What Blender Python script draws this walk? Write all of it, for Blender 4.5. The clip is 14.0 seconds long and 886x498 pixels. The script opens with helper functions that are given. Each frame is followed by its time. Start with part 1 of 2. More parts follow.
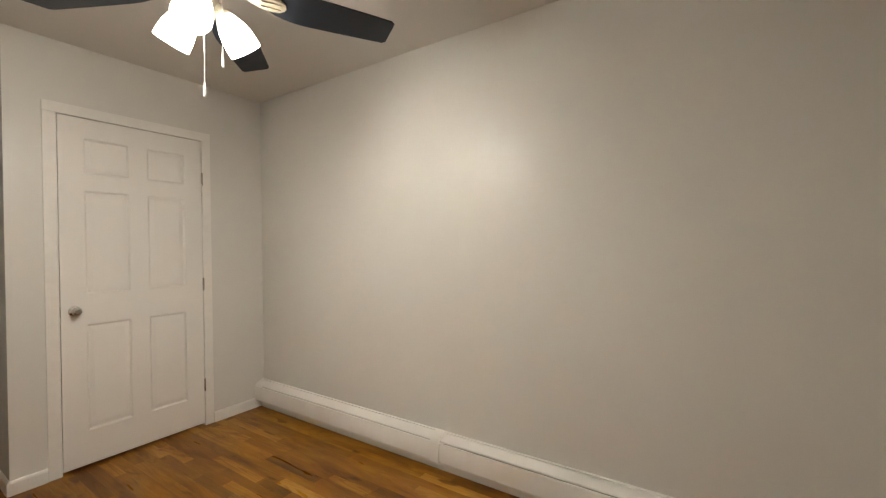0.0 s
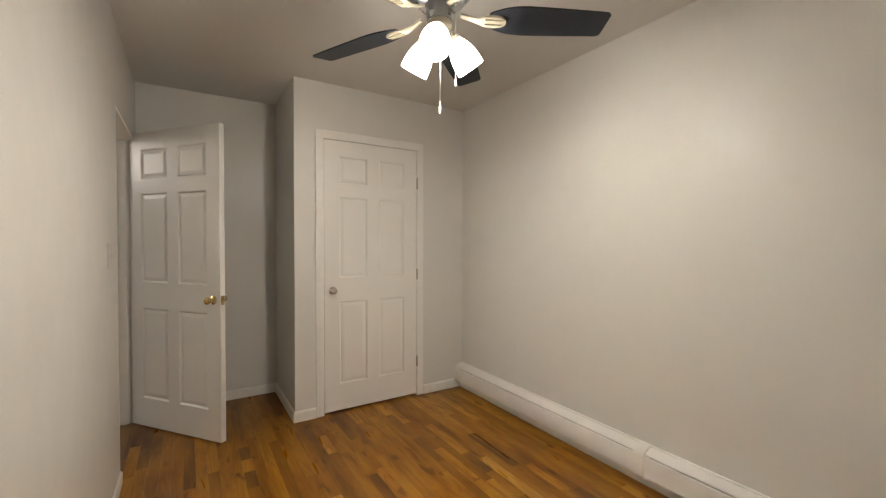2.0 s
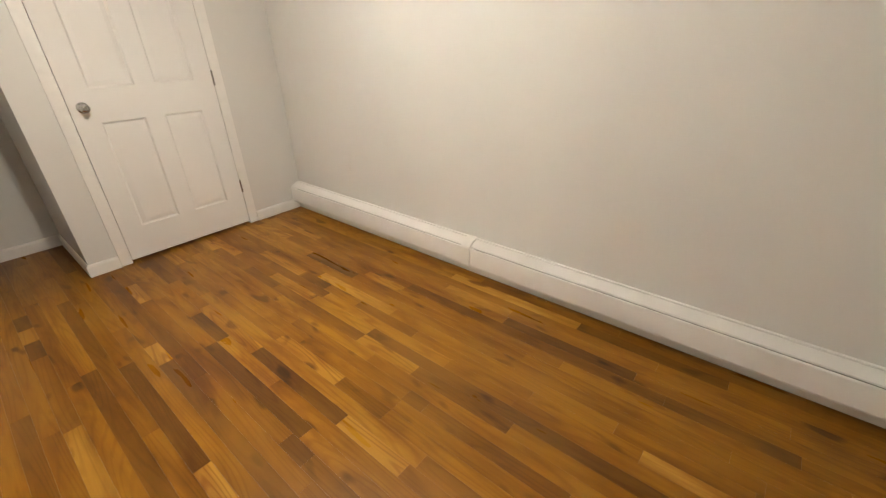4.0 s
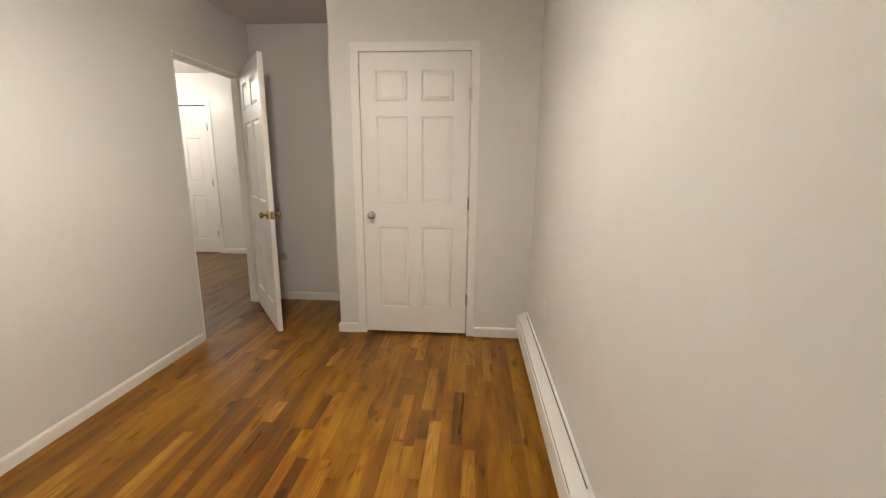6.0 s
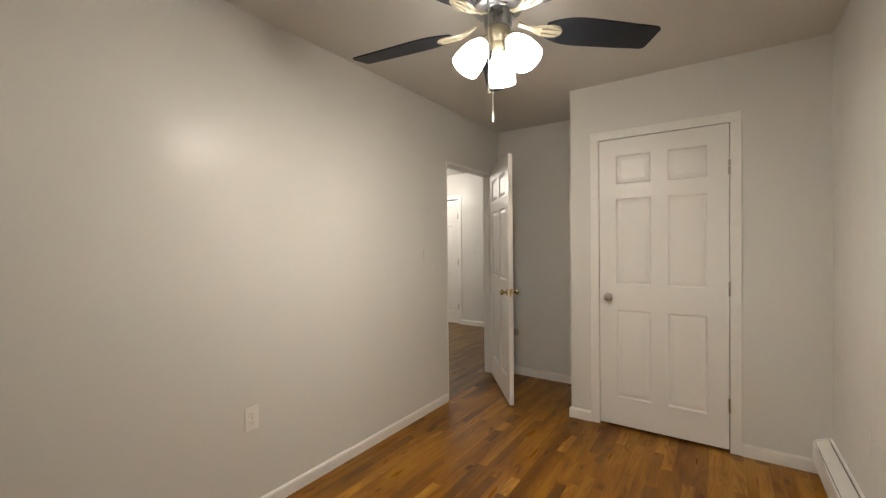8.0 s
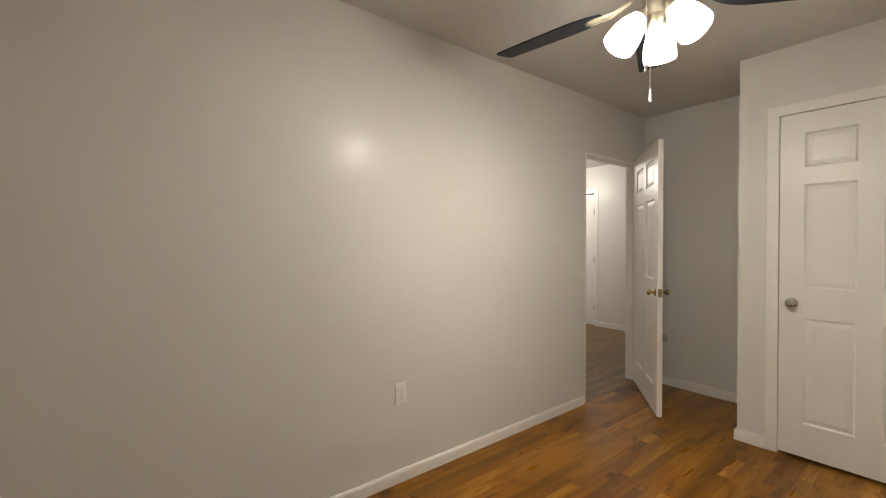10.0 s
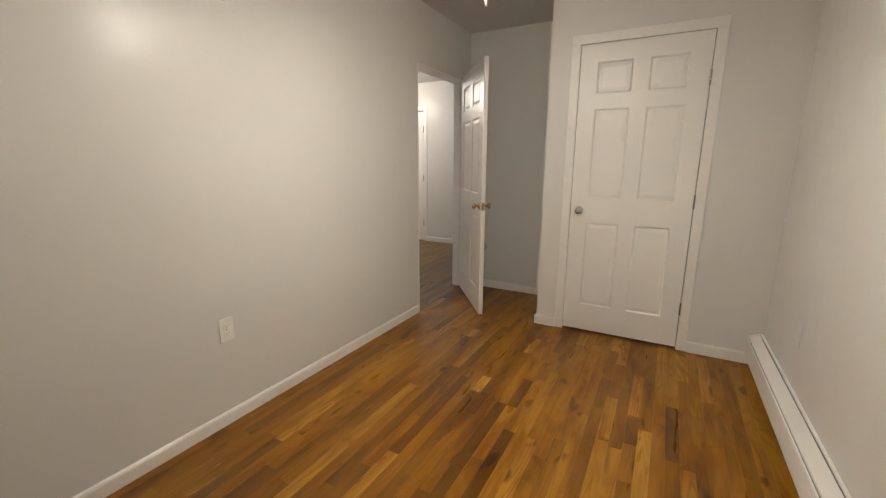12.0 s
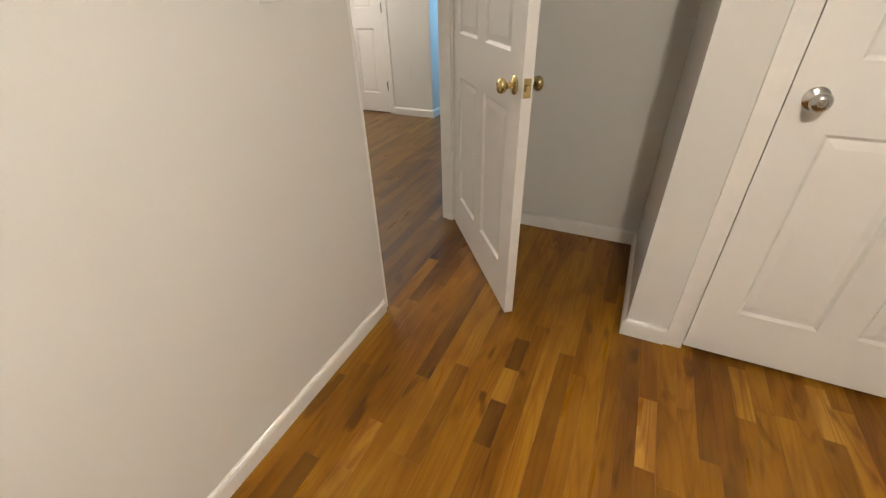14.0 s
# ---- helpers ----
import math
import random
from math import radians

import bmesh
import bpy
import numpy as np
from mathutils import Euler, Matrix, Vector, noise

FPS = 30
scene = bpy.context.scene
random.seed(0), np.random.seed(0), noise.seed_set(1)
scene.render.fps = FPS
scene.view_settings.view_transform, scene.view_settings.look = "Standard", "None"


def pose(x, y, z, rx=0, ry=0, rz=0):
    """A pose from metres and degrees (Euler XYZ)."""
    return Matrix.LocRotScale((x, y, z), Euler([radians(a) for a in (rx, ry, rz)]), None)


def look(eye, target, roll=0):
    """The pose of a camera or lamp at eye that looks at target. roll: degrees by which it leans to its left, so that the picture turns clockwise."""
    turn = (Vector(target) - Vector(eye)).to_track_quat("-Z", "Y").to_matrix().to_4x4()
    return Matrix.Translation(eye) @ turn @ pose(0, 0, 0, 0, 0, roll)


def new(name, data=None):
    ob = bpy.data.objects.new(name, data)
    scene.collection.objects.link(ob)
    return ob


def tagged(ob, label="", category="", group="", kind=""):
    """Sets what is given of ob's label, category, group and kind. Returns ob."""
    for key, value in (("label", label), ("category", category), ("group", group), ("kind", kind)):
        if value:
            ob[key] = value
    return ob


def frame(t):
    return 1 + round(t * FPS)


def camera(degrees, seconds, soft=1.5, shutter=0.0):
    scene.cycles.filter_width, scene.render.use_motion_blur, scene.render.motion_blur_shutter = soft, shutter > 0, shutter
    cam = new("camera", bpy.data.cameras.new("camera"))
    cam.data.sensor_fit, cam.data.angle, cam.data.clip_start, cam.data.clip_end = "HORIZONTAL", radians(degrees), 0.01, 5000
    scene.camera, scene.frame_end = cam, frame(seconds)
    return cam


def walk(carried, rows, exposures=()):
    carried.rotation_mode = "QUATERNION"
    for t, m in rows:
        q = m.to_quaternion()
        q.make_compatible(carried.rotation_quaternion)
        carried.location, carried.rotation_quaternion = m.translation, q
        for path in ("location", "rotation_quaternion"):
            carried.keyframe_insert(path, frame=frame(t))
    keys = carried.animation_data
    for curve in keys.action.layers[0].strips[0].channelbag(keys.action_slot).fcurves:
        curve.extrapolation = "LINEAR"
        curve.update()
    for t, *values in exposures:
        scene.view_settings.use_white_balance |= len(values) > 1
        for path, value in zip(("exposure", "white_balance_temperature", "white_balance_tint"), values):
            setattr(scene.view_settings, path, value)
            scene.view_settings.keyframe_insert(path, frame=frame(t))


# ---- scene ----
cam = camera(94.9, 14.0, 1.3)
PATH = [
    (0, (-1.979, -3.054, 1.283), (-0.311, -1.951, 1.263), -0.6),
    (0.5, (-2.025, -3.016, 1.292), (-0.639, -1.575, 1.248), 0.2),
    (1, (-2.071, -2.995, 1.299), (-0.915, -1.364, 1.256), 0.1),
    (1.5, (-2.106, -2.988, 1.297), (-1.066, -1.28, 1.259), 0.2),
    (2, (-2.112, -2.996, 1.29), (-1.05, -1.302, 1.254), 0.1),
    (2.5, (-2.098, -3.008, 1.288), (-0.915, -1.396, 1.251), 0.3),
    (3, (-2.091, -3.019, 1.284), (-0.776, -1.518, 1.156), 0.2),
    (3.5, (-2.001, -2.989, 1.24), (-0.576, -1.74, 0.6), -1.3),
    (3.7, (-1.91, -2.971, 1.212), (-0.476, -1.893, 0.327), -1.7),
    (5.8, (-0.531, -2.909, 1.333), (-0.525, -1.065, 0.558), 1.7),
    (6, (-0.464, -2.945, 1.304), (-0.604, -0.993, 0.891), 0.5),
    (6.5, (-0.544, -3.014, 1.293), (-0.801, -1.033, 1.205), -0.1),
    (7, (-0.522, -3.015, 1.297), (-1.069, -1.093, 1.234), -0.4),
    (7.5, (-0.518, -3.038, 1.306), (-1.388, -1.237, 1.273), -0.7),
    (8, (-0.537, -3.07, 1.316), (-1.667, -1.42, 1.291), -0.6),
    (8.5, (-0.558, -3.098, 1.306), (-1.925, -1.638, 1.294), -0.7),
    (8.7, (-0.557, -3.127, 1.289), (-2.002, -1.744, 1.289), -0.6),
    (9.75, (-0.566, -3.13, 1.285), (-2.163, -1.926, 1.255), -0.2),
    (10.8, (-0.576, -3.119, 1.285), (-1.939, -1.656, 1.226), 0.1),
    (11, (-0.568, -3.105, 1.296), (-1.855, -1.577, 1.215), 0.0),
    (11.5, (-0.561, -3.094, 1.3), (-1.656, -1.426, 1.166), -0.1),
    (12, (-0.654, -3.072, 1.26), (-1.592, -1.356, 0.844), 0.3),
    (12.5, (-0.813, -2.871, 1.176), (-1.528, -1.327, 0.125), 0.4),
    (13, (-1.028, -2.413, 1.171), (-1.714, -0.976, -0.039), 0.6),
    (13.5, (-1.331, -1.908, 1.177), (-1.937, -0.392, 0.022), 1.5),
    (14, (-1.611, -1.371, 1.19), (-2.334, 0.141, 0.099), -1.6),
]
EXPOSURE = [(0.0, -0.2), (2.8, -0.2), (3.5, 0.1), (3.7, 0.3), (5.8, 0.16), (6.0, 0.06), (6.5, -0.22), (7.5, -0.24), (8.7, -0.24), (11.3, -0.22), (12.0, -0.17), (12.5, 0.19), (13.0, 0.35), (13.5, 0.36), (14.0, 0.31)]
walk(cam, [(t, look(eye, target, roll)) for t, eye, target, roll in PATH], EXPOSURE)


# ---- world, lamps ----
world = bpy.data.worlds.new("world")
scene.world = world
world.use_nodes = True
world.node_tree.nodes["Background"].inputs[0].default_value = (0.010, 0.012, 0.016, 1)
world.node_tree.nodes["Background"].inputs[1].default_value = 1.0

WARM = (1.0, 0.908, 0.788)
FAN = Vector((-1.262, -1.612, 0.0))
SHADE_AZ = (110, -10, -130)
SHADE_TILT = 36


def lamp(name, kind, m, power, colour, **values):
    data = bpy.data.lights.new(name, kind)
    data.energy, data.color = power, colour
    for key, value in values.items():
        if key == "radius":
            data.shadow_soft_size = value
        elif key == "size":
            data.shape, data.size, data.size_y = "RECTANGLE", value[0], value[1]
    ob = new(name, data)
    ob.matrix_world = m
    return ob


def shade_pose(az):
    """The pose of a glass shade: its local -z runs out of the mouth."""
    a = radians(az)
    top = FAN + Vector((0.062 * math.cos(a), 0.062 * math.sin(a), 2.100))
    return Matrix.Translation(top) @ pose(0, 0, 0, 0, 0, az) @ pose(0, 0, 0, 0, -SHADE_TILT, 0)


lamp("hall_light", "POINT", pose(-4.60, 1.55, 2.20), 54, (1.0, 0.92, 0.82), radius=0.16)
lamp("hall_window_light", "AREA", look((-2.9, 3.2, 1.5), (-3.6, 3.35, 1.3)), 18, (0.25, 0.62, 1.0), size=(0.5, 1.2))


# ---- materials ----
def material(name, colour, rough=0.5, metal=0.0, spec=0.5, vary=0.04, scale=3.0, bump=0.0, bump_scale=180.0, coat=0.0, rough_vary=0.06, wave=0.0):
    """Paint, metal or plastic with stains at a large scale and relief at a small one."""
    mat = bpy.data.materials.new(name)
    mat.use_nodes = True
    n, link = mat.node_tree.nodes, mat.node_tree.links.new
    p = n["Principled BSDF"]
    p.inputs["Metallic"].default_value = metal
    p.inputs["Specular IOR Level"].default_value = spec
    p.inputs["Coat Weight"].default_value = coat
    where = n.new("ShaderNodeNewGeometry")
    big = n.new("ShaderNodeTexNoise")
    big.inputs["Scale"].default_value, big.inputs["Detail"].default_value = scale, 5
    link(where.outputs["Position"], big.inputs["Vector"])
    ramp = n.new("ShaderNodeValToRGB")
    ramp.color_ramp.elements[0].position, ramp.color_ramp.elements[1].position = 0.3, 0.7
    ramp.color_ramp.elements[0].color = (*[c * (1 - vary) for c in colour], 1)
    ramp.color_ramp.elements[1].color = (*[min(1, c * (1 + vary)) for c in colour], 1)
    link(big.outputs["Fac"], ramp.inputs["Fac"])
    link(ramp.outputs["Color"], p.inputs["Base Color"])
    span = n.new("ShaderNodeMapRange")
    span.inputs["To Min"].default_value, span.inputs["To Max"].default_value = max(0.02, rough - rough_vary), rough + rough_vary
    link(big.outputs["Fac"], span.inputs["Value"])
    link(span.outputs["Result"], p.inputs["Roughness"])
    if bump:
        fine = n.new("ShaderNodeTexNoise")
        fine.inputs["Scale"].default_value, fine.inputs["Detail"].default_value = bump_scale, 3
        link(where.outputs["Position"], fine.inputs["Vector"])
        relief = n.new("ShaderNodeBump")
        relief.inputs["Strength"].default_value, relief.inputs["Distance"].default_value = bump, 0.002
        link(fine.outputs["Fac"], relief.inputs["Height"])
        link(relief.outputs["Normal"], p.inputs["Normal"])
        if wave:
            broad, uneven = n.new("ShaderNodeTexNoise"), n.new("ShaderNodeBump")
            broad.inputs["Scale"].default_value, broad.inputs["Detail"].default_value = 4.5, 2
            uneven.inputs["Strength"].default_value, uneven.inputs["Distance"].default_value = wave, 0.01
            link(where.outputs["Position"], broad.inputs["Vector"])
            link(broad.outputs["Fac"], uneven.inputs["Height"])
            link(uneven.outputs["Normal"], relief.inputs["Normal"])
    return mat


def wood(name, per_island=False, age=1.0, tone_at=None, figured=0.34, grey=0.0):
    """Varnished oak strip: every board has its own tone, with grain, knots and cathedral figure along y."""
    mat = bpy.data.materials.new(name)
    mat.use_nodes = True
    n, link = mat.node_tree.nodes, mat.node_tree.links.new
    p = n["Principled BSDF"]
    where = n.new("ShaderNodeNewGeometry")
    if per_island:
        own = where.outputs["Random Per Island"]
    else:
        own = n.new("ShaderNodeObjectInfo").outputs["Random"]
    tone = n.new("ShaderNodeValToRGB")
    tones = ((0.0, (0.118, 0.045, 0.005)), (0.12, (0.195, 0.079, 0.006)), (0.32, (0.262, 0.112, 0.007)),
             (0.70, (0.298, 0.132, 0.008)), (0.88, (0.355, 0.170, 0.014)), (1.0, (0.465, 0.245, 0.040)))
    while len(tone.color_ramp.elements) < len(tones):
        tone.color_ramp.elements.new(0.5)
    for e, (at, c) in zip(tone.color_ramp.elements, tones):
        e.position, e.color = at, (c[0] * age, c[1] * age ** 0.78, c[2] * age ** 0.1, 1)
    if tone_at is None:
        link(own, tone.inputs["Fac"])
    else:
        near = n.new("ShaderNodeMath")
        near.operation = "MULTIPLY_ADD"
        near.inputs[1].default_value, near.inputs[2].default_value = 0.10, tone_at
        link(own, near.inputs[0])
        link(near.outputs[0], tone.inputs["Fac"])
    shift = n.new("ShaderNodeVectorMath")
    shift.operation = "MULTIPLY_ADD"
    link(own, shift.inputs[0])
    shift.inputs[1].default_value = (17.0, 41.0, 9.0)
    link(where.outputs["Position"], shift.inputs[2])

    def grain(stretch, scale, detail, distort, across=False):
        m = n.new("ShaderNodeMapping")
        m.inputs["Scale"].default_value = stretch
        link(where.outputs["Position"] if across else shift.outputs[0], m.inputs["Vector"])
        g = n.new("ShaderNodeTexNoise")
        g.inputs["Scale"].default_value, g.inputs["Detail"].default_value, g.inputs["Distortion"].default_value = scale, detail, distort
        link(m.outputs[0], g.inputs["Vector"])
        return g.outputs["Fac"]

    def mix(kind, fac, a, b):
        x = n.new("ShaderNodeMix")
        x.data_type, x.blend_type = "RGBA", kind
        x.inputs[0].default_value = fac if not hasattr(fac, "node") else 0
        if hasattr(fac, "node"):
            link(fac, x.inputs[0])
        link(a, x.inputs[6])
        if hasattr(b, "node"):
            link(b, x.inputs[7])
        else:
            x.inputs[7].default_value = (*b, 1)
        return x.outputs[2]

    def spread(fac, lo, hi, a, b):
        s = n.new("ShaderNodeMapRange")
        s.inputs["From Min"].default_value, s.inputs["From Max"].default_value = lo, hi
        s.inputs["To Min"].default_value, s.inputs["To Max"].default_value = a, b
        link(fac, s.inputs["Value"])
        return s.outputs["Result"]

    cloud = grain((1.0, 0.16, 1.0), 13.0, 3, 0.5)
    fine = grain((1.0, 0.035, 1.0), 260.0, 4, 0.0)
    figure = grain((1.0, 0.075, 1.0), 12.0, 1, 0.15)
    turns = n.new("ShaderNodeMath")
    turns.operation = "MULTIPLY"
    turns.inputs[1].default_value = 85.0
    link(figure, turns.inputs[0])
    rings = n.new("ShaderNodeMath")
    rings.operation = "SINE"
    link(turns.outputs[0], rings.inputs[0])
    knots = grain((1.0, 0.33, 1.0), 15.0, 1, 0.2)
    c = mix("MULTIPLY", spread(cloud, 0.40, 0.68, 0.0, 0.80), tone.outputs["Color"], (0.62, 0.48, 0.30))
    c = mix("MULTIPLY", spread(rings.outputs[0], 0.2, 1.0, 0.0, figured), c, (0.56, 0.40, 0.25))
    c = mix("MULTIPLY", spread(fine, 0.52, 0.74, 0.0, 0.20), c, (0.50, 0.36, 0.25))
    c = mix("MULTIPLY", spread(knots, 0.66, 0.74, 0.0, 0.80), c, (0.30, 0.19, 0.12))
    stain = grain((1.0, 0.24, 1.0), 8.0, 5, 0.9, True)
    c = mix("MULTIPLY", spread(stain, 0.49, 0.68, 0.0, 0.78), c, (0.58, 0.44, 0.28))
    worn = grain((1.0, 0.30, 1.0), 4.3, 3, 0.4, True)
    c = mix("MIX", spread(worn, 0.46, 0.72, 0.0, 0.50), c, (0.34 * age, 0.156 * age, 0.016))
    if grey:
        c = mix("MIX", grey, c, (0.115, 0.082, 0.052))
    link(c, p.inputs["Base Color"])
    link(spread(cloud, 0.3, 0.7, 0.27, 0.37), p.inputs["Roughness"])
    p.inputs["Specular IOR Level"].default_value = 0.27
    relief = n.new("ShaderNodeBump")
    relief.inputs["Strength"].default_value, relief.inputs["Distance"].default_value = 0.10, 0.001
    link(fine, relief.inputs["Height"])
    link(relief.outputs["Normal"], p.inputs["Normal"])
    return mat


def glowing(name, colour, strength):
    mat = bpy.data.materials.new(name)
    mat.use_nodes = True
    p = mat.node_tree.nodes["Principled BSDF"]
    p.inputs["Base Color"].default_value = (0.85, 0.83, 0.78, 1)
    p.inputs["Roughness"].default_value = 0.35
    p.inputs["Emission Color"].default_value = (*colour, 1)
    n, link = mat.node_tree.nodes, mat.node_tree.links.new
    spot, axes, fade = n.new("ShaderNodeTexCoord"), n.new("ShaderNodeSeparateXYZ"), n.new("ShaderNodeMapRange")
    fade.interpolation_type = "SMOOTHSTEP"
    fade.inputs["From Min"].default_value, fade.inputs["From Max"].default_value = 0.010, -0.075
    fade.inputs["To Min"].default_value, fade.inputs["To Max"].default_value = strength * 0.02, strength
    link(spot.outputs["Object"], axes.inputs[0])
    link(axes.outputs["Z"], fade.inputs["Value"])
    link(fade.outputs["Result"], p.inputs["Emission Strength"])
    return mat


WALL = material("wall_paint", (0.695, 0.682, 0.648), 0.265, spec=0.15, vary=0.010, scale=2.2, bump=0.05, bump_scale=120, rough_vary=0.015, wave=0.30)
CEILING = material("ceiling_paint", (0.66, 0.638, 0.60), 0.85, spec=0.2, vary=0.005, scale=1.3, bump=0.05, bump_scale=90)
TRIM = material("trim_paint", (0.80, 0.782, 0.745), 0.36, vary=0.025, scale=22, bump=0.05, bump_scale=150)
DOOR = material("door_paint", (0.79, 0.772, 0.738), 0.31, spec=0.32, rough_vary=0.01, vary=0.012, scale=4, bump=0.05, bump_scale=170)
ENAMEL = material("heater_enamel", (0.79, 0.778, 0.742), 0.32, vary=0.03, scale=6, bump=0.04)
STEEL_DARK = material("heater_back_steel", (0.30, 0.28, 0.25), 0.6, metal=0.4, vary=0.15, scale=14)
NICKEL = material("satin_nickel", (0.55, 0.53, 0.505), 0.24, metal=1.0, vary=0.05, scale=30)
BRASS = material("polished_brass", (0.58, 0.46, 0.22), 0.26, metal=1.0, vary=0.08, scale=40)
PEWTER = material("fan_pewter", (0.44, 0.46, 0.49), 0.28, metal=1.0, vary=0.08, scale=30)
CREAM = material("fan_ivory_bracket", (0.34, 0.308, 0.228), 0.34, metal=0.15, vary=0.06, scale=30)
BLADE = material("fan_blade_laminate", (0.013, 0.016, 0.022), 0.50, spec=0.3, vary=0.18, scale=18, bump=0.05)
PLASTIC = material("switch_plastic", (0.80, 0.785, 0.74), 0.35, vary=0.02, scale=30)
SLOT = material("dark_slot", (0.45, 0.435, 0.40), 0.6)
CHAIN = material("pull_chain", (0.62, 0.60, 0.56), 0.3, metal=0.8)
STAIN = material("wall_scuff", (0.47, 0.46, 0.43), 0.6, vary=0.2, scale=60)
GAP = material("subfloor_shadow", (0.15, 0.072, 0.022), 0.8, vary=0.2, scale=20)
GLASS_LIT = glowing("lit_frosted_glass", (1.0, 0.918, 0.805), 36.0)
BULB_LIT = glowing("lit_bulb", WARM, 1060.0)
OAK, OAK_JOINED, OAK_WORN = wood("oak_strip", age=0.96), wood("oak_strip_joined", True, 0.96), wood("oak_strip_worn", True, 0.85, None, 0.34, 0.42)
OAK_DARK, OAK_PALE = wood("oak_strip_dark", tone_at=-0.02), wood("oak_strip_pale", tone_at=0.90, figured=0.62)


# ---- mesh helpers ----
def part(name, bm, mat, parent=None, label="", smooth=False, bevel=0.0):
    if bevel:
        bmesh.ops.bevel(bm, geom=list(bm.edges), offset=bevel, segments=2, profile=0.5, affect="EDGES")
    bmesh.ops.recalc_face_normals(bm, faces=bm.faces)
    for f in bm.faces:
        f.smooth = smooth
    me = bpy.data.meshes.new(name)
    bm.to_mesh(me)
    bm.free()
    me.materials.append(mat)
    ob = new(name, me)
    if smooth:
        me.set_sharp_from_angle(angle=radians(40))
    if parent:
        ob.parent = parent
    return tagged(ob, label)


def same_part(ob, parent, m):
    """Another part on the mesh of ob."""
    twin = new(ob.name.split(".")[0], ob.data)
    twin.parent, twin.matrix_basis = parent, m
    return twin


def block(lo, hi, bm=None):
    bm = bm or bmesh.new()
    lo, hi = Vector(lo), Vector(hi)
    bmesh.ops.create_cube(bm, size=1.0, matrix=Matrix.Translation((lo + hi) / 2) @ Matrix.Diagonal((*(hi - lo), 1)))
    return bm


def lathe(profile, steps=24, m=Matrix(), bm=None):
    """A turned shape about local z from (radius, z) pairs."""
    bm = bm or bmesh.new()
    rings = []
    for r, z in profile:
        if r < 1e-5:
            rings.append([bm.verts.new(m @ Vector((0, 0, z)))])
        else:
            rings.append([bm.verts.new(m @ Vector((r * math.cos(a), r * math.sin(a), z)))
                          for a in (2 * math.pi * k / steps for k in range(steps))])
    for a, b in zip(rings, rings[1:]):
        for k in range(steps):
            j = (k + 1) % steps
            ring = [a[k % len(a)], a[j % len(a)], b[j % len(b)], b[k % len(b)]]
            ring = list(dict.fromkeys(ring))
            if len(ring) > 2:
                bm.faces.new(ring)
    return bm


def extrude_y(profile, y0, y1, bm=None):
    """A closed (x, z) profile swept along y, with ends."""
    bm = bm or bmesh.new()
    a = [bm.verts.new((x, y0, z)) for x, z in profile]
    b = [bm.verts.new((x, y1, z)) for x, z in profile]
    bm.faces.new(a), bm.faces.new(list(reversed(b)))
    for k in range(len(profile)):
        j = (k + 1) % len(profile)
        bm.faces.new([a[k], b[k], b[j], a[j]])
    return bm


def empty(name, m, label="", category="", group="", kind=""):
    ob = new(name)
    ob.empty_display_size = 0.05
    ob.matrix_basis = m
    return tagged(ob, label, category, group, kind)


def setting(name, bm, mat, label, category, bevel=0.0):
    return tagged(part(name, bm, mat, None, "", False, bevel), label, category, "", "structure")


# ---- the rooms ----
XR, XL, YB, YA, H = -0.03, -2.43, -3.55, 0.715, 2.45   # heater wall, doorway wall, back wall, recess wall, ceiling
XC = -1.475                                            # closet's outer corner
T = 0.115
DX0, DX1 = -1.268, -0.494                              # closet door opening
OY0, OY1, OH = -0.252, 0.615, 2.008                    # doorway in the doorway wall
HX, HY, HC = -5.6, 2.57, -3.57                         # hall


def gate(x0, x1, o0, o1, top, y0, y1):
    """A wall along x with a doorway between o0 and o1."""
    return extrude_y([(x0, -0.02), (o0, -0.02), (o0, top), (o1, top), (o1, -0.02), (x1, -0.02), (x1, H), (x0, H)], y0, y1)


setting("wall_east", block((XR, YB - T, -0.02), (XR + T, YA + T, H)), WALL, "off-white painted plaster wall above the baseboard heater", "wall")
setting("wall_south", block((XL - T, YB - T, -0.02), (XR, YB, H)), WALL, "off-white painted end wall of the empty bedroom", "wall")
bm = gate(YB, YA + T, OY0, OY1, OH, XL - T, XL)
for v in bm.verts:
    v.co.x, v.co.y = v.co.y, v.co.x
setting("wall_west", bm, WALL, "off-white painted wall with the doorway to the hall", "wall")
setting("wall_north", block((XL, YA, -0.02), (XR, YA + T, H)), WALL, "off-white painted wall at the back of the door recess", "wall")
setting("wall_closet_front", gate(XC, XR, DX0, DX1, 2.045, 0.0, T), WALL, "off-white painted closet front with an outer corner", "wall")
setting("wall_closet_side", block((XC, T, -0.02), (XC + T, YA, H)), WALL, "off-white painted side wall of the closet", "wall")
setting("ceiling", block((HX - T, YB - T, H), (XR + T, 4.6, H + 0.12)), CEILING, "flat off-white painted ceiling", "ceiling")

# hall beyond the doorway
setting("wall_hall_north", gate(HX, HC, -4.85, -4.09, 2.045, HY, HY + T), WALL, "off-white hall wall with a closed door and an outer corner", "wall")
setting("wall_hall_return", block((HC - T, HY + T, -0.02), (HC, 4.6, H)), WALL, "off-white hall wall past the outer corner", "wall")
setting("wall_hall_west", block((HX - T, -1.6, -0.02), (HX, HY + T, H)), WALL, "off-white painted hall wall", "wall")
setting("wall_hall_south", block((HX, -1.6 - T, -0.02), (XL - T, -1.6, H)), WALL, "off-white painted hall wall", "wall")
setting("wall_hall_end", block((HC, 4.6, -0.02), (-1.4, 4.6 + T, H)), WALL, "off-white painted wall of the room past the hall", "wall")
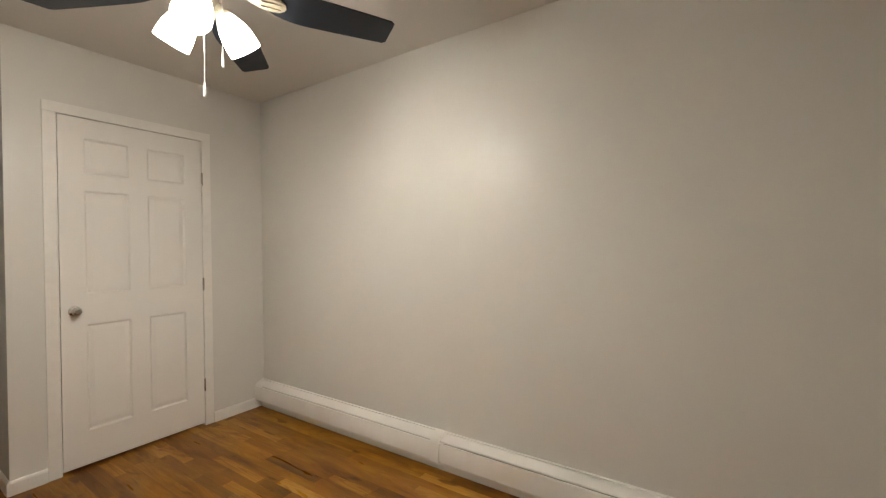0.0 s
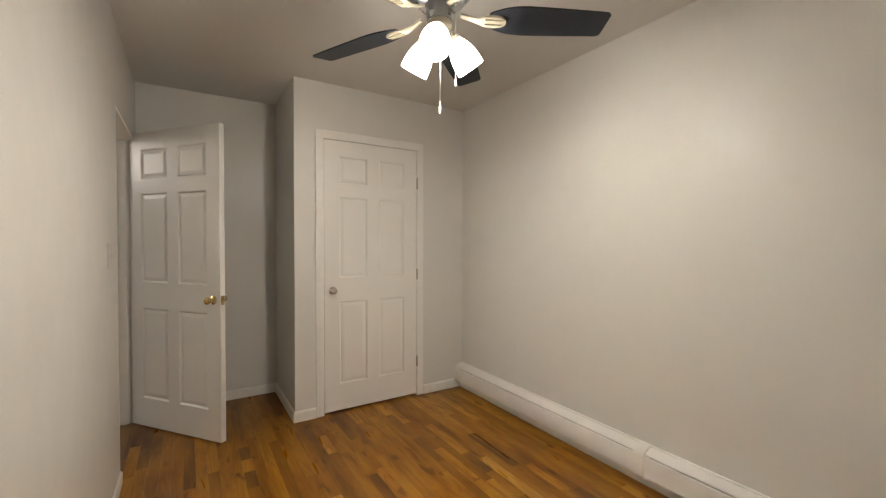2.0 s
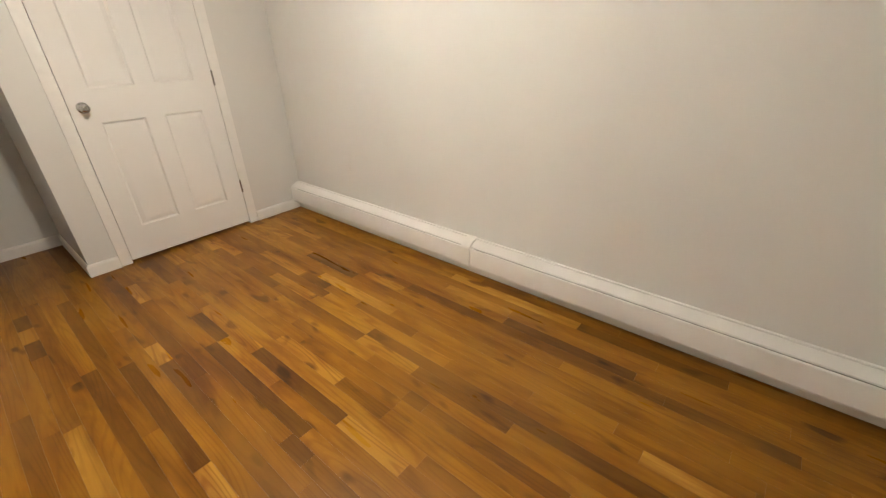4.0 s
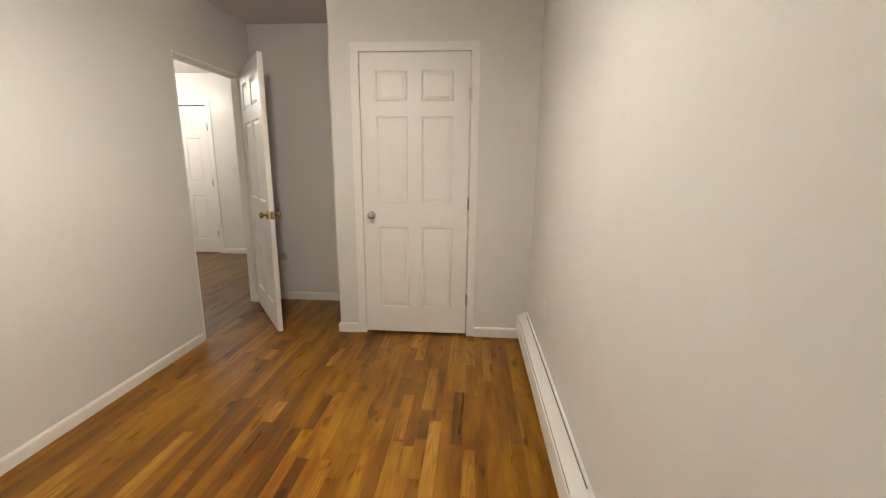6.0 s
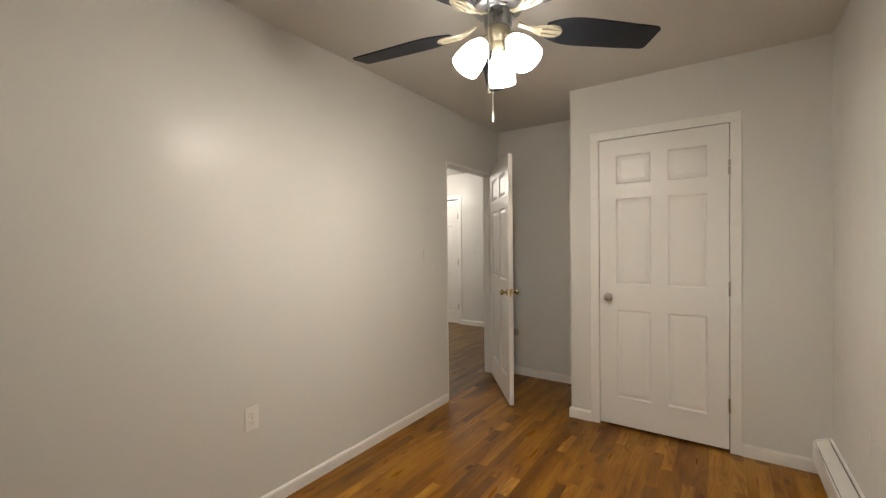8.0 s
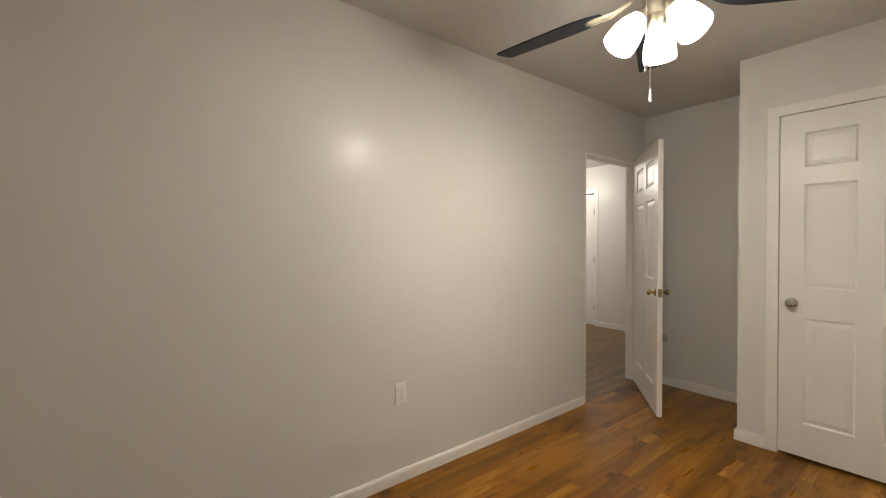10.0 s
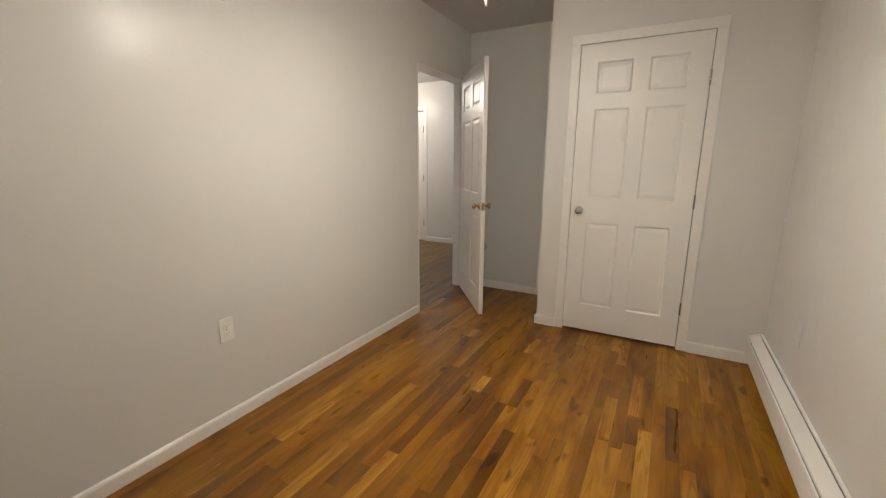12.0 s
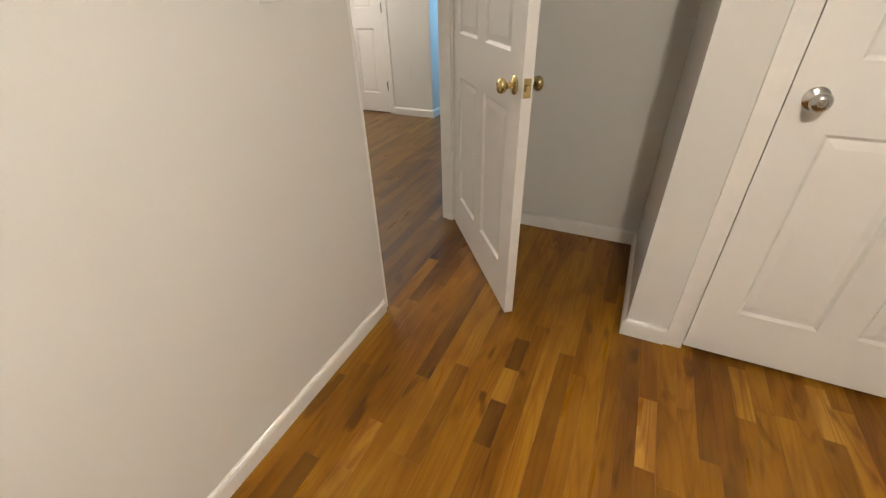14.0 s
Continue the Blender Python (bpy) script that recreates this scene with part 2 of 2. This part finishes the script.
setting("wall_hall_east", block((-1.4, YA + T, -0.02), (-1.4 + T, 4.6, H)), WALL, "off-white painted wall of the room past the hall", "wall")


def skirting(name, a, b, out, height=0.076, depth=0.013, category="baseboard"):
    """A baseboard with an eased top from a to b on a wall whose room side is out."""
    a, b, out = Vector((*a, 0)), Vector((*b, 0)), Vector((*out, 0))
    bm = bmesh.new()
    prof = [(0, 0), (depth, 0), (depth, height - 0.014), (depth * 0.75, height - 0.005), (depth * 0.35, height), (0, height)]
    ends = [[bm.verts.new(at + out * d + Vector((0, 0, z))) for d, z in prof] for at in (a, b)]
    bm.faces.new(ends[0]), bm.faces.new(list(reversed(ends[1])))
    for k in range(len(prof)):
        j = (k + 1) % len(prof)
        bm.faces.new([ends[0][k], ends[1][k], ends[1][j], ends[0][j]])
    return setting(name, bm, TRIM, "white painted wooden baseboard", category)


CW, CD = 0.060, 0.008
skirting("baseboard_west", (XL, YB), (XL, OY0 - 0.016), (1, 0), 0.066)
skirting("baseboard_recess_north", (XL, YA), (XC, YA), (0, -1))
skirting("baseboard_closet_side", (XC, YA - 0.013), (XC, -0.013), (-1, 0))
skirting("baseboard_closet_front", (XC, 0), (DX0 - CW - 0.001, 0), (0, -1))
skirting("baseboard_closet_corner", (DX1 + CW + 0.001, 0), (XR, 0), (0, -1))
skirting("baseboard_south", (XL + 0.013, YB), (XR, YB), (0, 1))
skirting("baseboard_hall", (-4.09 + CW, HY), (HC + 0.013, HY), (0, -1))
skirting("baseboard_hall_corner", (HC, HY), (HC, 4.6), (1, 0))


def casing(name, m, x0, x1, top):
    """Flat door casing on a wall that faces local -y: two legs and a head."""
    for lo, hi in (((x0 - CW, -CD, 0), (x0, 0, top)), ((x1, -CD, 0), (x1 + CW, 0, top)),
                   ((x0 - CW, -CD, top), (x1 + CW, 0, top + CW))):
        ob = setting(name, block(lo, hi), TRIM, "white painted flat door casing", "trim", 0.0025)
        ob.matrix_basis = m


casing("trim_closet_door", Matrix(), DX0, DX1, 2.045)
casing("trim_hall_door", pose(0, HY, 0), -4.85, -4.09, 2.045)
# jamb lining of the doorway with its stop
bm = block((XL - T - 0.002, OY0, 0), (XL - 0.001, OY0 + 0.016, OH))
block((XL - T - 0.002, OY1 - 0.016, 0), (XL - 0.001, OY1, OH), bm)
block((XL - T - 0.002, OY0 + 0.016, OH - 0.016), (XL - 0.001, OY1 - 0.016, OH), bm)
block((XL - 0.085, OY0 + 0.016, 0), (XL - 0.05, OY0 + 0.027, OH - 0.016), bm)
block((XL - 0.085, OY1 - 0.027, 0), (XL - 0.05, OY1 - 0.016, OH - 0.016), bm)
setting("trim_doorway_jamb", bm, TRIM, "white painted door jamb with a stop strip", "trim")


# ---- doors ----
def knob(parent, m, mat, label):
    """Round knob on a stepped rose; local z points out of the door."""
    prof = [(0.0, 0.0), (0.033, 0.0), (0.033, 0.004), (0.029, 0.008), (0.016, 0.010), (0.012, 0.014), (0.011, 0.028),
            (0.015, 0.033), (0.022, 0.037), (0.0265, 0.046), (0.0265, 0.053), (0.023, 0.060), (0.014, 0.064), (0.0125, 0.0645), (0.0115, 0.062), (0.0065, 0.062), (0.0060, 0.065), (0.0, 0.0655)]
    prof = [(0.88 * x, 0.90 * z) for x, z in prof]
    ob = part("door_knob", lathe(prof, 28), mat, parent, label, True)
    ob.matrix_basis = m
    return ob


def panel_mesh(w, h, t):
    """One moulded door panel, on both faces of a leaf t thick: a sunk rim round a raised field. Centred, in x and z."""
    bm = bmesh.new()
    rims = ((0.0, 0.0), (0.0015, 0.0018), (0.0095, 0.0085), (0.0125, 0.0088), (0.0340, 0.0042), (0.0360, 0.0039))
    for side in (-1, 1):
        last = None
        for inset, deep in rims:
            y = side * (t / 2 - deep)
            x, z = w / 2 - inset, h / 2 - inset
            ring = [bm.verts.new((sx * x, y, sz * z)) for sx, sz in ((-1, -1), (1, -1), (1, 1), (-1, 1))]
            if last:
                for k in range(4):
                    bm.faces.new([last[k], last[(k + 1) % 4], ring[(k + 1) % 4], ring[k]])
            last = ring
        bm.faces.new(last)
    return bm


def six_panel_door(name, m, w, hgt, knob_mat, knob_label, label, hinge_mat, kind="", back_knob=True, hinge_side=-1):
    """A moulded six-panel door; local x runs from the hinge edge to the latch edge, the face -y towards the knuckles."""
    t = 0.035
    root = empty(name, m, label, "door", "", kind)
    sx = (0.0, 0.113, w / 2 - 0.05, w / 2 + 0.05, w - 0.113, w)
    sz = (0.0, 0.197, 0.818, 0.996, 1.602, 1.702, 1.904, hgt)
    bm = bmesh.new()
    grid = {}
    for side in (-1, 1):
        for i, x in enumerate(sx):
            for k, z in enumerate(sz):
                grid[side, i, k] = bm.verts.new((x, side * t / 2, z))
        for i in range(5):
            for k in range(7):
                if not (i in (1, 3) and k in (1, 3, 5)):
                    bm.faces.new([grid[side, i, k], grid[side, i + 1, k], grid[side, i + 1, k + 1], grid[side, i, k + 1]])
    rim = ([(i, 0) for i in range(5)] + [(5, k) for k in range(7)] + [(i, 7) for i in range(5, 0, -1)] + [(0, k) for k in range(7, 0, -1)])
    for a, b in zip(rim, rim[1:] + rim[:1]):
        bm.faces.new([grid[-1, *a], grid[-1, *b], grid[1, *b], grid[1, *a]])
    edges = [e for e in bm.edges if len(e.link_faces) == 2 and e.calc_face_angle() > 1.0]
    bmesh.ops.bevel(bm, geom=edges, offset=0.0015, segments=1, affect="EDGES")
    part("leaf", bm, DOOR, root)
    made = {}
    for i in (1, 3):
        for k in (1, 3, 5):
            at = pose((sx[i] + sx[i + 1]) / 2, 0, (sz[k] + sz[k + 1]) / 2)
            if k in made:
                same_part(made[k], root, at)
            else:
                made[k] = part("panel", panel_mesh(sx[i + 1] - sx[i], sz[k + 1] - sz[k], t), DOOR, root)
                made[k].matrix_basis = at
    kx, kz = w - 0.060, 0.905
    knob(root, pose(kx, -t / 2, kz, 90, 0, 0), knob_mat, knob_label)
    if back_knob:
        knob(root, pose(kx, t / 2, kz, -90, 0, 0), knob_mat, knob_label)
    bm = block((w - 0.0005, -0.0125, kz - 0.029), (w + 0.0012, 0.0125, kz + 0.029))
    block((w, -0.007, kz - 0.009), (w + 0.010, 0.007, kz + 0.009), bm)
    part("latch_plate", bm, knob_mat, root)
    for z in (0.275, 1.0, 1.752):
        bm = lathe([(0, -0.046), (0.0035, -0.046), (0.0062, -0.043), (0.0062, 0.043), (0.0035, 0.046), (0, 0.046)], 12, pose(-0.002, hinge_side * (t / 2 + 0.005), z))
        block((-0.0015, -t / 2 + 0.004, z - 0.043), (0.001, t / 2 - 0.004, z + 0.043), bm)
        part("hinge", bm, hinge_mat, root, "", True)
    return root


# closet door, closed, hinged beside the heater wall
six_panel_door("door_closet", pose(DX1 - 0.004, 0.0175 - 0.004, 0.020) @ Matrix.Scale(-1, 4, (1, 0, 0)), 0.7665, 2.0205, NICKEL, "satin nickel door knob",
               "closed white six-panel closet door with a nickel knob", NICKEL, "", False)
# bedroom door, open, hinged at the far side of the doorway
LEAF = pose(XL - 0.010, OY1 - 0.034, 0.012, 0, 0, -52.2)
six_panel_door("door_bedroom", LEAF, 0.834, 2.02, BRASS, "polished brass door knob",
               "open white six-panel bedroom door with brass knobs", NICKEL, hinge_side=1)
six_panel_door("door_hall", pose(-4.093, HY + 0.0135, 0.012) @ Matrix.Scale(-1, 4, (1, 0, 0)), 0.752, 2.016, NICKEL, "satin nickel door knob",
               "closed white six-panel door in the hall", NICKEL, "", False)


# ---- baseboard heater ----
def heater():
    root = empty("baseboard_heater", pose(XR, 0, 0), "long white enamelled baseboard heater along the wall", "heater")
    ends = (-0.002, -1.745, YB + 0.055)
    hood = [(0, 0.045), (0, 0.210), (-0.010, 0.210), (-0.0125, 0.2075), (-0.0125, 0.203), (-0.010, 0.206), (-0.004, 0.206), (-0.004, 0.045)]
    flap = [(-0.0192, 0.2066), (-0.0209, 0.2069), (-0.0692, 0.1838), (-0.0718, 0.1798), (-0.0708, 0.1764), (-0.0688, 0.1796), (-0.0192, 0.2030)]
    front = [(-0.0735, 0.1745), (-0.0785, 0.1730), (-0.0805, 0.1690), (-0.0825, 0.071), (-0.0800, 0.061), (-0.067, 0.056), (-0.067, 0.059),
             (-0.077, 0.064), (-0.0795, 0.072), (-0.0775, 0.168), (-0.0730, 0.171)]
    for y1, y0 in zip(ends, ends[1:]):
        a, b = y0 + 0.012, y1 - 0.012
        part("hood", extrude_y(hood, a, b), ENAMEL, root)
        part("damper", extrude_y(flap, a, b), ENAMEL, root)
        part("front_panel", extrude_y(front, a, b), ENAMEL, root)
        part("liner", block((-0.0085, a, 0.060), (-0.0045, b, 0.1990)), STEEL_DARK, root, "dark steel back liner")
        part("kick_plate", block((-0.036, y0, 0.0), (-0.033, y1 - 0.0005, 0.052)), ENAMEL, root)
        bm = bmesh.new()
        turn = pose(-0.040, 0, 0.11, 90, 0, 0)
        lathe([(0, -b), (0.011, -b), (0.011, -a), (0, -a)], 12, turn, bm)
        block((-0.060, a, 0.072), (-0.012, b, 0.150), bm)
        part("heating_element", bm, STEEL_DARK, root)
    cap = [(0, 0.052), (0, 0.210), (-0.024, 0.210), (-0.071, 0.188), (-0.0815, 0.174), (-0.0845, 0.070), (-0.081, 0.057), (-0.070, 0.052)]
    cover = [(0, 0.046), (0, 0.2135), (-0.024, 0.2135), (-0.050, 0.2030), (-0.073, 0.1905), (-0.082, 0.1815), (-0.0855, 0.172), (-0.0885, 0.068), (-0.084, 0.052), (-0.066, 0.046)]
    part("end_cap", extrude_y(cap, ends[0] - 0.014, ends[0]), ENAMEL, root)
    part("end_cap", extrude_y(cap, ends[2], ends[2] + 0.014), ENAMEL, root)
    part("joint_cover", extrude_y(cover, ends[1] - 0.030, ends[1] + 0.030), ENAMEL, root, "white joint strap between two heater lengths", False, 0.002)
    for y in (-0.30, -1.15, -1.74, -2.4, -3.2):
        part("bracket", block((-0.040, y - 0.008, 0.046), (0, y + 0.008, 0.09)), STEEL_DARK, root)


heater()


# ---- ceiling fan with lights ----
BLADE_Z, BLADE_AZ = 2.174, -28


def blade_mesh():
    """A paddle along +x with rounded corners and a wider end, pitched about its length."""
    bm = bmesh.new()
    top = []
    steps = 34
    for k in range(steps + 1):
        u = k / steps
        x = 0.195 + 0.480 * u
        half = 0.079 - 0.015 * u ** 1.6
        if u < 0.38:
            half *= 0.44 + 0.56 * (1 - (1 - u / 0.38) ** 2.6)
        if u > 0.965:
            half -= 0.010 * ((u - 0.965) / 0.035) ** 2
        top.append((x, half))
    for z in (0.003, -0.003):
        verts_a = [bm.verts.new((x, h, z)) for x, h in top]
        verts_b = [bm.verts.new((x, -h, z)) for x, h in top]
        bm.faces.new(verts_a + verts_b[::-1])
        if z > 0:
            up = verts_a + verts_b[::-1]
        else:
            low = verts_a + verts_b[::-1]
    for k in range(len(up)):
        j = (k + 1) % len(up)
        bm.faces.new([up[k], up[j], low[j], low[k]])
    return bm


def bracket_mesh():
    """A cast blade iron: a neck from the hub that fans out into a leaf-shaped plate."""
    bm = bmesh.new()
    outline = [(0.085, 0.012), (0.12, 0.010), (0.15, 0.016), (0.18, 0.028), (0.215, 0.034), (0.245, 0.030), (0.262, 0.016), (0.266, 0.0)]
    pts = outline + [(x, -h) for x, h in outline[-2::-1]]
    lift = lambda x: 0.022 * max(0.0, (0.16 - x) / 0.075)
    up = [bm.verts.new((x, y, -0.005 + lift(x))) for x, y in pts]
    low = [bm.verts.new((x, y * 0.86, -0.012 + lift(x))) for x, y in pts]
    bm.faces.new(up), bm.faces.new(low[::-1])
    for k in range(len(pts)):
        j = (k + 1) % len(pts)
        bm.faces.new([up[k], low[k], low[j], up[j]])
    for y in (-0.012, 0.012):
        block((0.18, y - 0.003, -0.016), (0.25, y + 0.003, -0.011), bm)
    return bm


def fan():
    root = empty("ceiling_fan", Matrix.Translation(FAN), "dark-bladed ceiling fan with three lit frosted glass shades", "ceiling fan")
    part("canopy", lathe([(0, H), (0.085, H), (0.088, 2.425), (0.080, 2.40), (0.060, 2.385), (0, 2.385)], 32), PEWTER, root, "", True)
    part("motor_housing", lathe([(0, 2.388), (0.075, 2.388), (0.118, 2.372), (0.135, 2.345), (0.135, 2.285), (0.125, 2.262),
                                 (0.098, 2.245), (0.098, 2.232), (0.086, 2.222), (0, 2.222)], 40), PEWTER, root, "brushed pewter motor housing", True)
    inlay = part("inlay", block((0.1345, -0.016, 2.296), (0.1375, 0.016, 2.335)), CREAM, root, "ivory inlay on the motor")
    for k in range(1, 10):
        same_part(inlay, root, pose(0, 0, 0, 0, 0, 36 * k))
    iron = blade = None
    for k in range(5):
        m = pose(0, 0, BLADE_Z, 0, 0, BLADE_AZ + 72 * k) @ pose(0, 0, 0, -12, 0, 0)
        if blade:
            same_part(iron, root, m), same_part(blade, root, m)
        else:
            iron = part("blade_iron", bracket_mesh(), CREAM, root, "ivory cast blade bracket")
            blade = part("blade", blade_mesh(), BLADE, root, "dark charcoal laminate blade", False, 0)
            iron.matrix_basis, blade.matrix_basis = m, m
    part("switch_housing", lathe([(0, 2.224), (0.056, 2.224), (0.058, 2.215), (0.054, 2.206), (0.054, 2.168), (0.050, 2.160), (0, 2.160)], 32), PEWTER, root, "", True)
    part("light_fitter", lathe([(0, 2.161), (0.044, 2.161), (0.050, 2.150), (0.048, 2.132), (0.036, 2.118), (0.022, 2.108), (0.020, 2.080),
                                (0.014, 2.068), (0.006, 2.060), (0, 2.058)], 28), CREAM, root, "ivory light fitter", True)
    prof = [(0.022, 0.006), (0.0270, -0.004), (0.0370, -0.0220), (0.0470, -0.046), (0.0540, -0.074), (0.0570, -0.100), (0.0575, -0.129),
            (0.0545, -0.129), (0.0540, -0.100), (0.0510, -0.075), (0.0440, -0.048), (0.035, -0.0250), (0.025, -0.006), (0.0, -0.004)]
    first = {}
    for az in SHADE_AZ:
        m = Matrix.Translation(-FAN) @ shade_pose(az)
        bulb = [(0, -0.018), (0.013, -0.020), (0.014, -0.043), (0.024, -0.068), (0.029, -0.090), (0.026, -0.111), (0.014, -0.124), (0, -0.127)]
        arm = [(0, 0.040), (0.012, 0.040), (0.013, 0.012), (0.027, 0.008), (0.028, -0.004), (0.0, -0.004)]
        for name, p, mat, label in (("arm", arm, CREAM, "ivory lamp holder"), ("shade", prof, GLASS_LIT, "lit frosted glass bell shade"), ("bulb", bulb, BULB_LIT, "lit bulb")):
            if name in first:
                same_part(first[name], root, m)
            else:
                first[name] = part(name, lathe(p, 28), mat, root, label, True)
                first[name].matrix_basis = m
    for x, y, z0, z1 in ((-0.012, -0.024, 1.79, 2.070), (0.010, -0.100, 1.875, 2.236)):
        bm = lathe([(0, z0 + 0.04), (0.0014, z0 + 0.04), (0.0014, z1), (0, z1)], 8, pose(x, y, 0))
        chain = part("pull_chain", bm, CHAIN, root)
        part("pull", lathe([(0, z0), (0.004, z0 + 0.001), (0.0045, z0 + 0.022), (0.0028, z0 + 0.046), (0, z0 + 0.048)], 12, pose(x, y, 0)), PLASTIC, chain, "white pull end", True)


fan()


# ---- switch, outlets ----
def wall_plate(name, m, label, category, outlet, paint=None):
    """A cover plate on a wall that faces local -y."""
    root = empty(name, m, label, category)
    body, dark = paint or PLASTIC, paint or SLOT
    part("plate", block((-0.035, -0.006, -0.0575), (0.035, 0, 0.0575)), body, root, "", False, 0.002)
    if outlet:
        for z in (-0.0195, 0.0195):
            face = part("socket", block((-0.0165, -0.0085, z - 0.0135), (0.0165, -0.0055, z + 0.0135)), body, root, "", False, 0.001)
            for x, h in ((-0.0065, 0.0045), (0.0065, 0.0035)):
                part("slot", block((x - 0.0011, -0.009, z + 0.001 - h), (x + 0.0011, -0.0082, z + 0.003 + h)), dark, face)
            part("slot", block((-0.0022, -0.009, z - 0.0105), (0.0022, -0.0082, z - 0.0065)), dark, face)
        part("screw", lathe([(0.003, 0.0), (0.003, 0.001), (0, 0.0012)], 10, pose(0, -0.006, 0, 90, 0, 0)), paint or NICKEL, root)
    else:
        part("toggle", block((-0.005, -0.017, -0.004), (0.005, -0.005, 0.010)), body, root, "", False, 0.001)
        for z in (-0.03, 0.03):
            part("screw", lathe([(0.003, 0.0), (0.003, 0.001), (0, 0.0012)], 10, pose(0, -0.006, z, 90, 0, 0)), paint or NICKEL, root)


wall_plate("wall_outlet", pose(XL, -1.975, 0.476, 0, 0, 90), "white duplex outlet low on the doorway wall", "outlet", True)
wall_plate("wall_outlet", pose(XR, -0.66, 0.46, 0, 0, -90) @ Matrix.Scale(0.6, 4, (0, 1, 0)), "painted-over outlet above the baseboard heater", "outlet", True, WALL)
wall_plate("light_switch", pose(XL, -0.54, 1.222, 0, 0, 90) @ Matrix.Scale(0.6, 4, (0, 1, 0)), "painted-over toggle light switch beside the doorway", "light switch", False, WALL)
wall_plate("light_switch", pose(-3.80, HY, 1.20), "painted toggle light switch on the hall wall", "light switch", False, WALL)
wall_plate("wall_outlet", pose(-3.84, HY, 0.42), "painted duplex outlet on the hall wall", "outlet", True, WALL)


tagged(part("wall_scuff", lathe([(0.0, 0.0006), (0.026, 0.0006), (0.034, 0.0003), (0.038, 0.0)], 24, pose(-2.25, YA - 0.0004, 0.42, 90, 0, 0)), STAIN),
       "small grey scuff mark on the recess wall", "scuff mark")


# ---- floor ----
floor = setting("floor", block((HX - T, YB - T, -0.10), (XR + T, 4.6, -0.012)), GAP, "varnished oak strip floor in mixed honey and brown tones", "floor")
BW = 0.0572
rng = random.Random(7)
shared = {}


def board_verts(w, length):
    """A strip with eased top edges: 8 top points, 4 below."""
    e, d = 0.0004, 0.0003
    x, y = w / 2 - 0.00012, length / 2 - 0.00012
    return [(-x, -y, -0.012), (x, -y, -0.012), (x, y, -0.012), (-x, y, -0.012),
            (-x, -y, -d), (x, -y, -d), (x, y, -d), (-x, y, -d),
            (-x + e, -y + e, 0), (x - e, -y + e, 0), (x - e, y - e, 0), (-x + e, y - e, 0)]


BOARD_FACES = [(8, 9, 10, 11), (4, 5, 9, 8), (5, 6, 10, 9), (6, 7, 11, 10), (7, 4, 8, 11), (0, 1, 5, 4), (1, 2, 6, 5), (2, 3, 7, 6), (3, 0, 4, 7)]


def board_mesh(w, length, mat):
    key = (round(w, 4), round(length, 3), mat.name)
    if key not in shared:
        me = bpy.data.meshes.new("plank")
        me.from_pydata(board_verts(*key[:2]), [], BOARD_FACES)
        me.materials.append(mat)
        shared[key] = me
    return shared[key]


# strips that stand out: row from the doorway wall, ends along y, tone
D, P = OAK_DARK, OAK_PALE
MARKED = {1: [(-0.16, 0.12, D)], 4: [(-0.91, -0.74, P)], 5: [(-2.07, -1.985, D), (-1.98, -1.62, P)], 9: [(-2.40, -2.14, D)],
          10: [(-0.68, -0.51, D), (-0.36, -0.20, D)], 13: [(-2.16, -1.91, D)], 14: [(-2.13, -1.79, P)], 15: [(-2.49, -2.33, P)],
          16: [(-1.16, -0.98, P)], 18: [(-2.04, -1.91, D), (-0.56, -0.30, P)], 20: [(-1.20, -0.90, D)], 21: [(-2.31, -2.00, P), (-1.40, -0.86, P)],
          23: [(-1.84, -1.40, P), (-0.26, -0.03, P)], 25: [(-2.20, -2.10, D)], 27: [(-2.04, -1.70, P), (-0.98, -0.66, D), (-0.24, -0.02, P)],
          28: [(-1.25, -0.85, P), (-0.43, -0.10, P)], 29: [(-2.12, -1.28, P), (-0.90, -0.71, D)], 30: [(-1.22, -1.00, D), (-0.98, -0.53, P)],
          32: [(-0.45, -0.08, P)], 33: [(-1.25, -0.80, D)], 34: [(-1.57, -1.28, P), (-0.47, -0.09, P)]}


def strips(y0, y1, row):
    """The ends and material of the strips of one row."""
    out, y = [], y0
    for a, b, mat in [*MARKED.get(row, ()), (y1, y1, None)]:
        first = True
        while y < a - 0.001:
            length = rng.choice((0.40, 0.60, 0.75, 0.90, 1.10, 1.30, 1.60))
            if first and y == y0:
                length *= 0.3 + 0.7 * rng.random()
            end = a if a - y - length < 0.18 else y + length
            out.append((y, end, OAK))
            y, first = end, False
        if mat:
            out.append((a, b, mat))
            y = b
    return out


def lay(x0, x1, y0, y1, near, far_mat, marked=False):
    """Rows of strips along y; the rows next to the walls are cut to fit. Those that are not near are joined."""
    x, row, verts, faces = x0, 0, [], []
    while x < x1 - 0.004:
        w = min(BW, x1 - x)
        for a, b, mat in strips(y0, y1, row if marked else -1):
            if near(x, a):
                ob = new("plank", board_mesh(w, b - a, mat))
                ob.parent = floor
                ob.location = (x + w / 2, (a + b) / 2, 0)
            else:
                base = len(verts)
                verts.extend((p + x + w / 2, q + (a + b) / 2, r) for p, q, r in board_verts(w, b - a))
                faces.extend(tuple(base + k for k in f) for f in BOARD_FACES)
        x, row = x + w, row + 1
    me = bpy.data.meshes.new("joined_planks")
    me.from_pydata(verts, [], faces)
    me.materials.append(far_mat)
    ob = tagged(new("joined_planks", me), kind="stuff")
    ob.parent = floor


lay(XL, XR, YB, YA, lambda x, y: y > -3.0 and (y < 0 or x < XC), OAK_JOINED, True)
lay(HX, XL, -1.6, 4.6, lambda x, y: False, OAK_WORN)
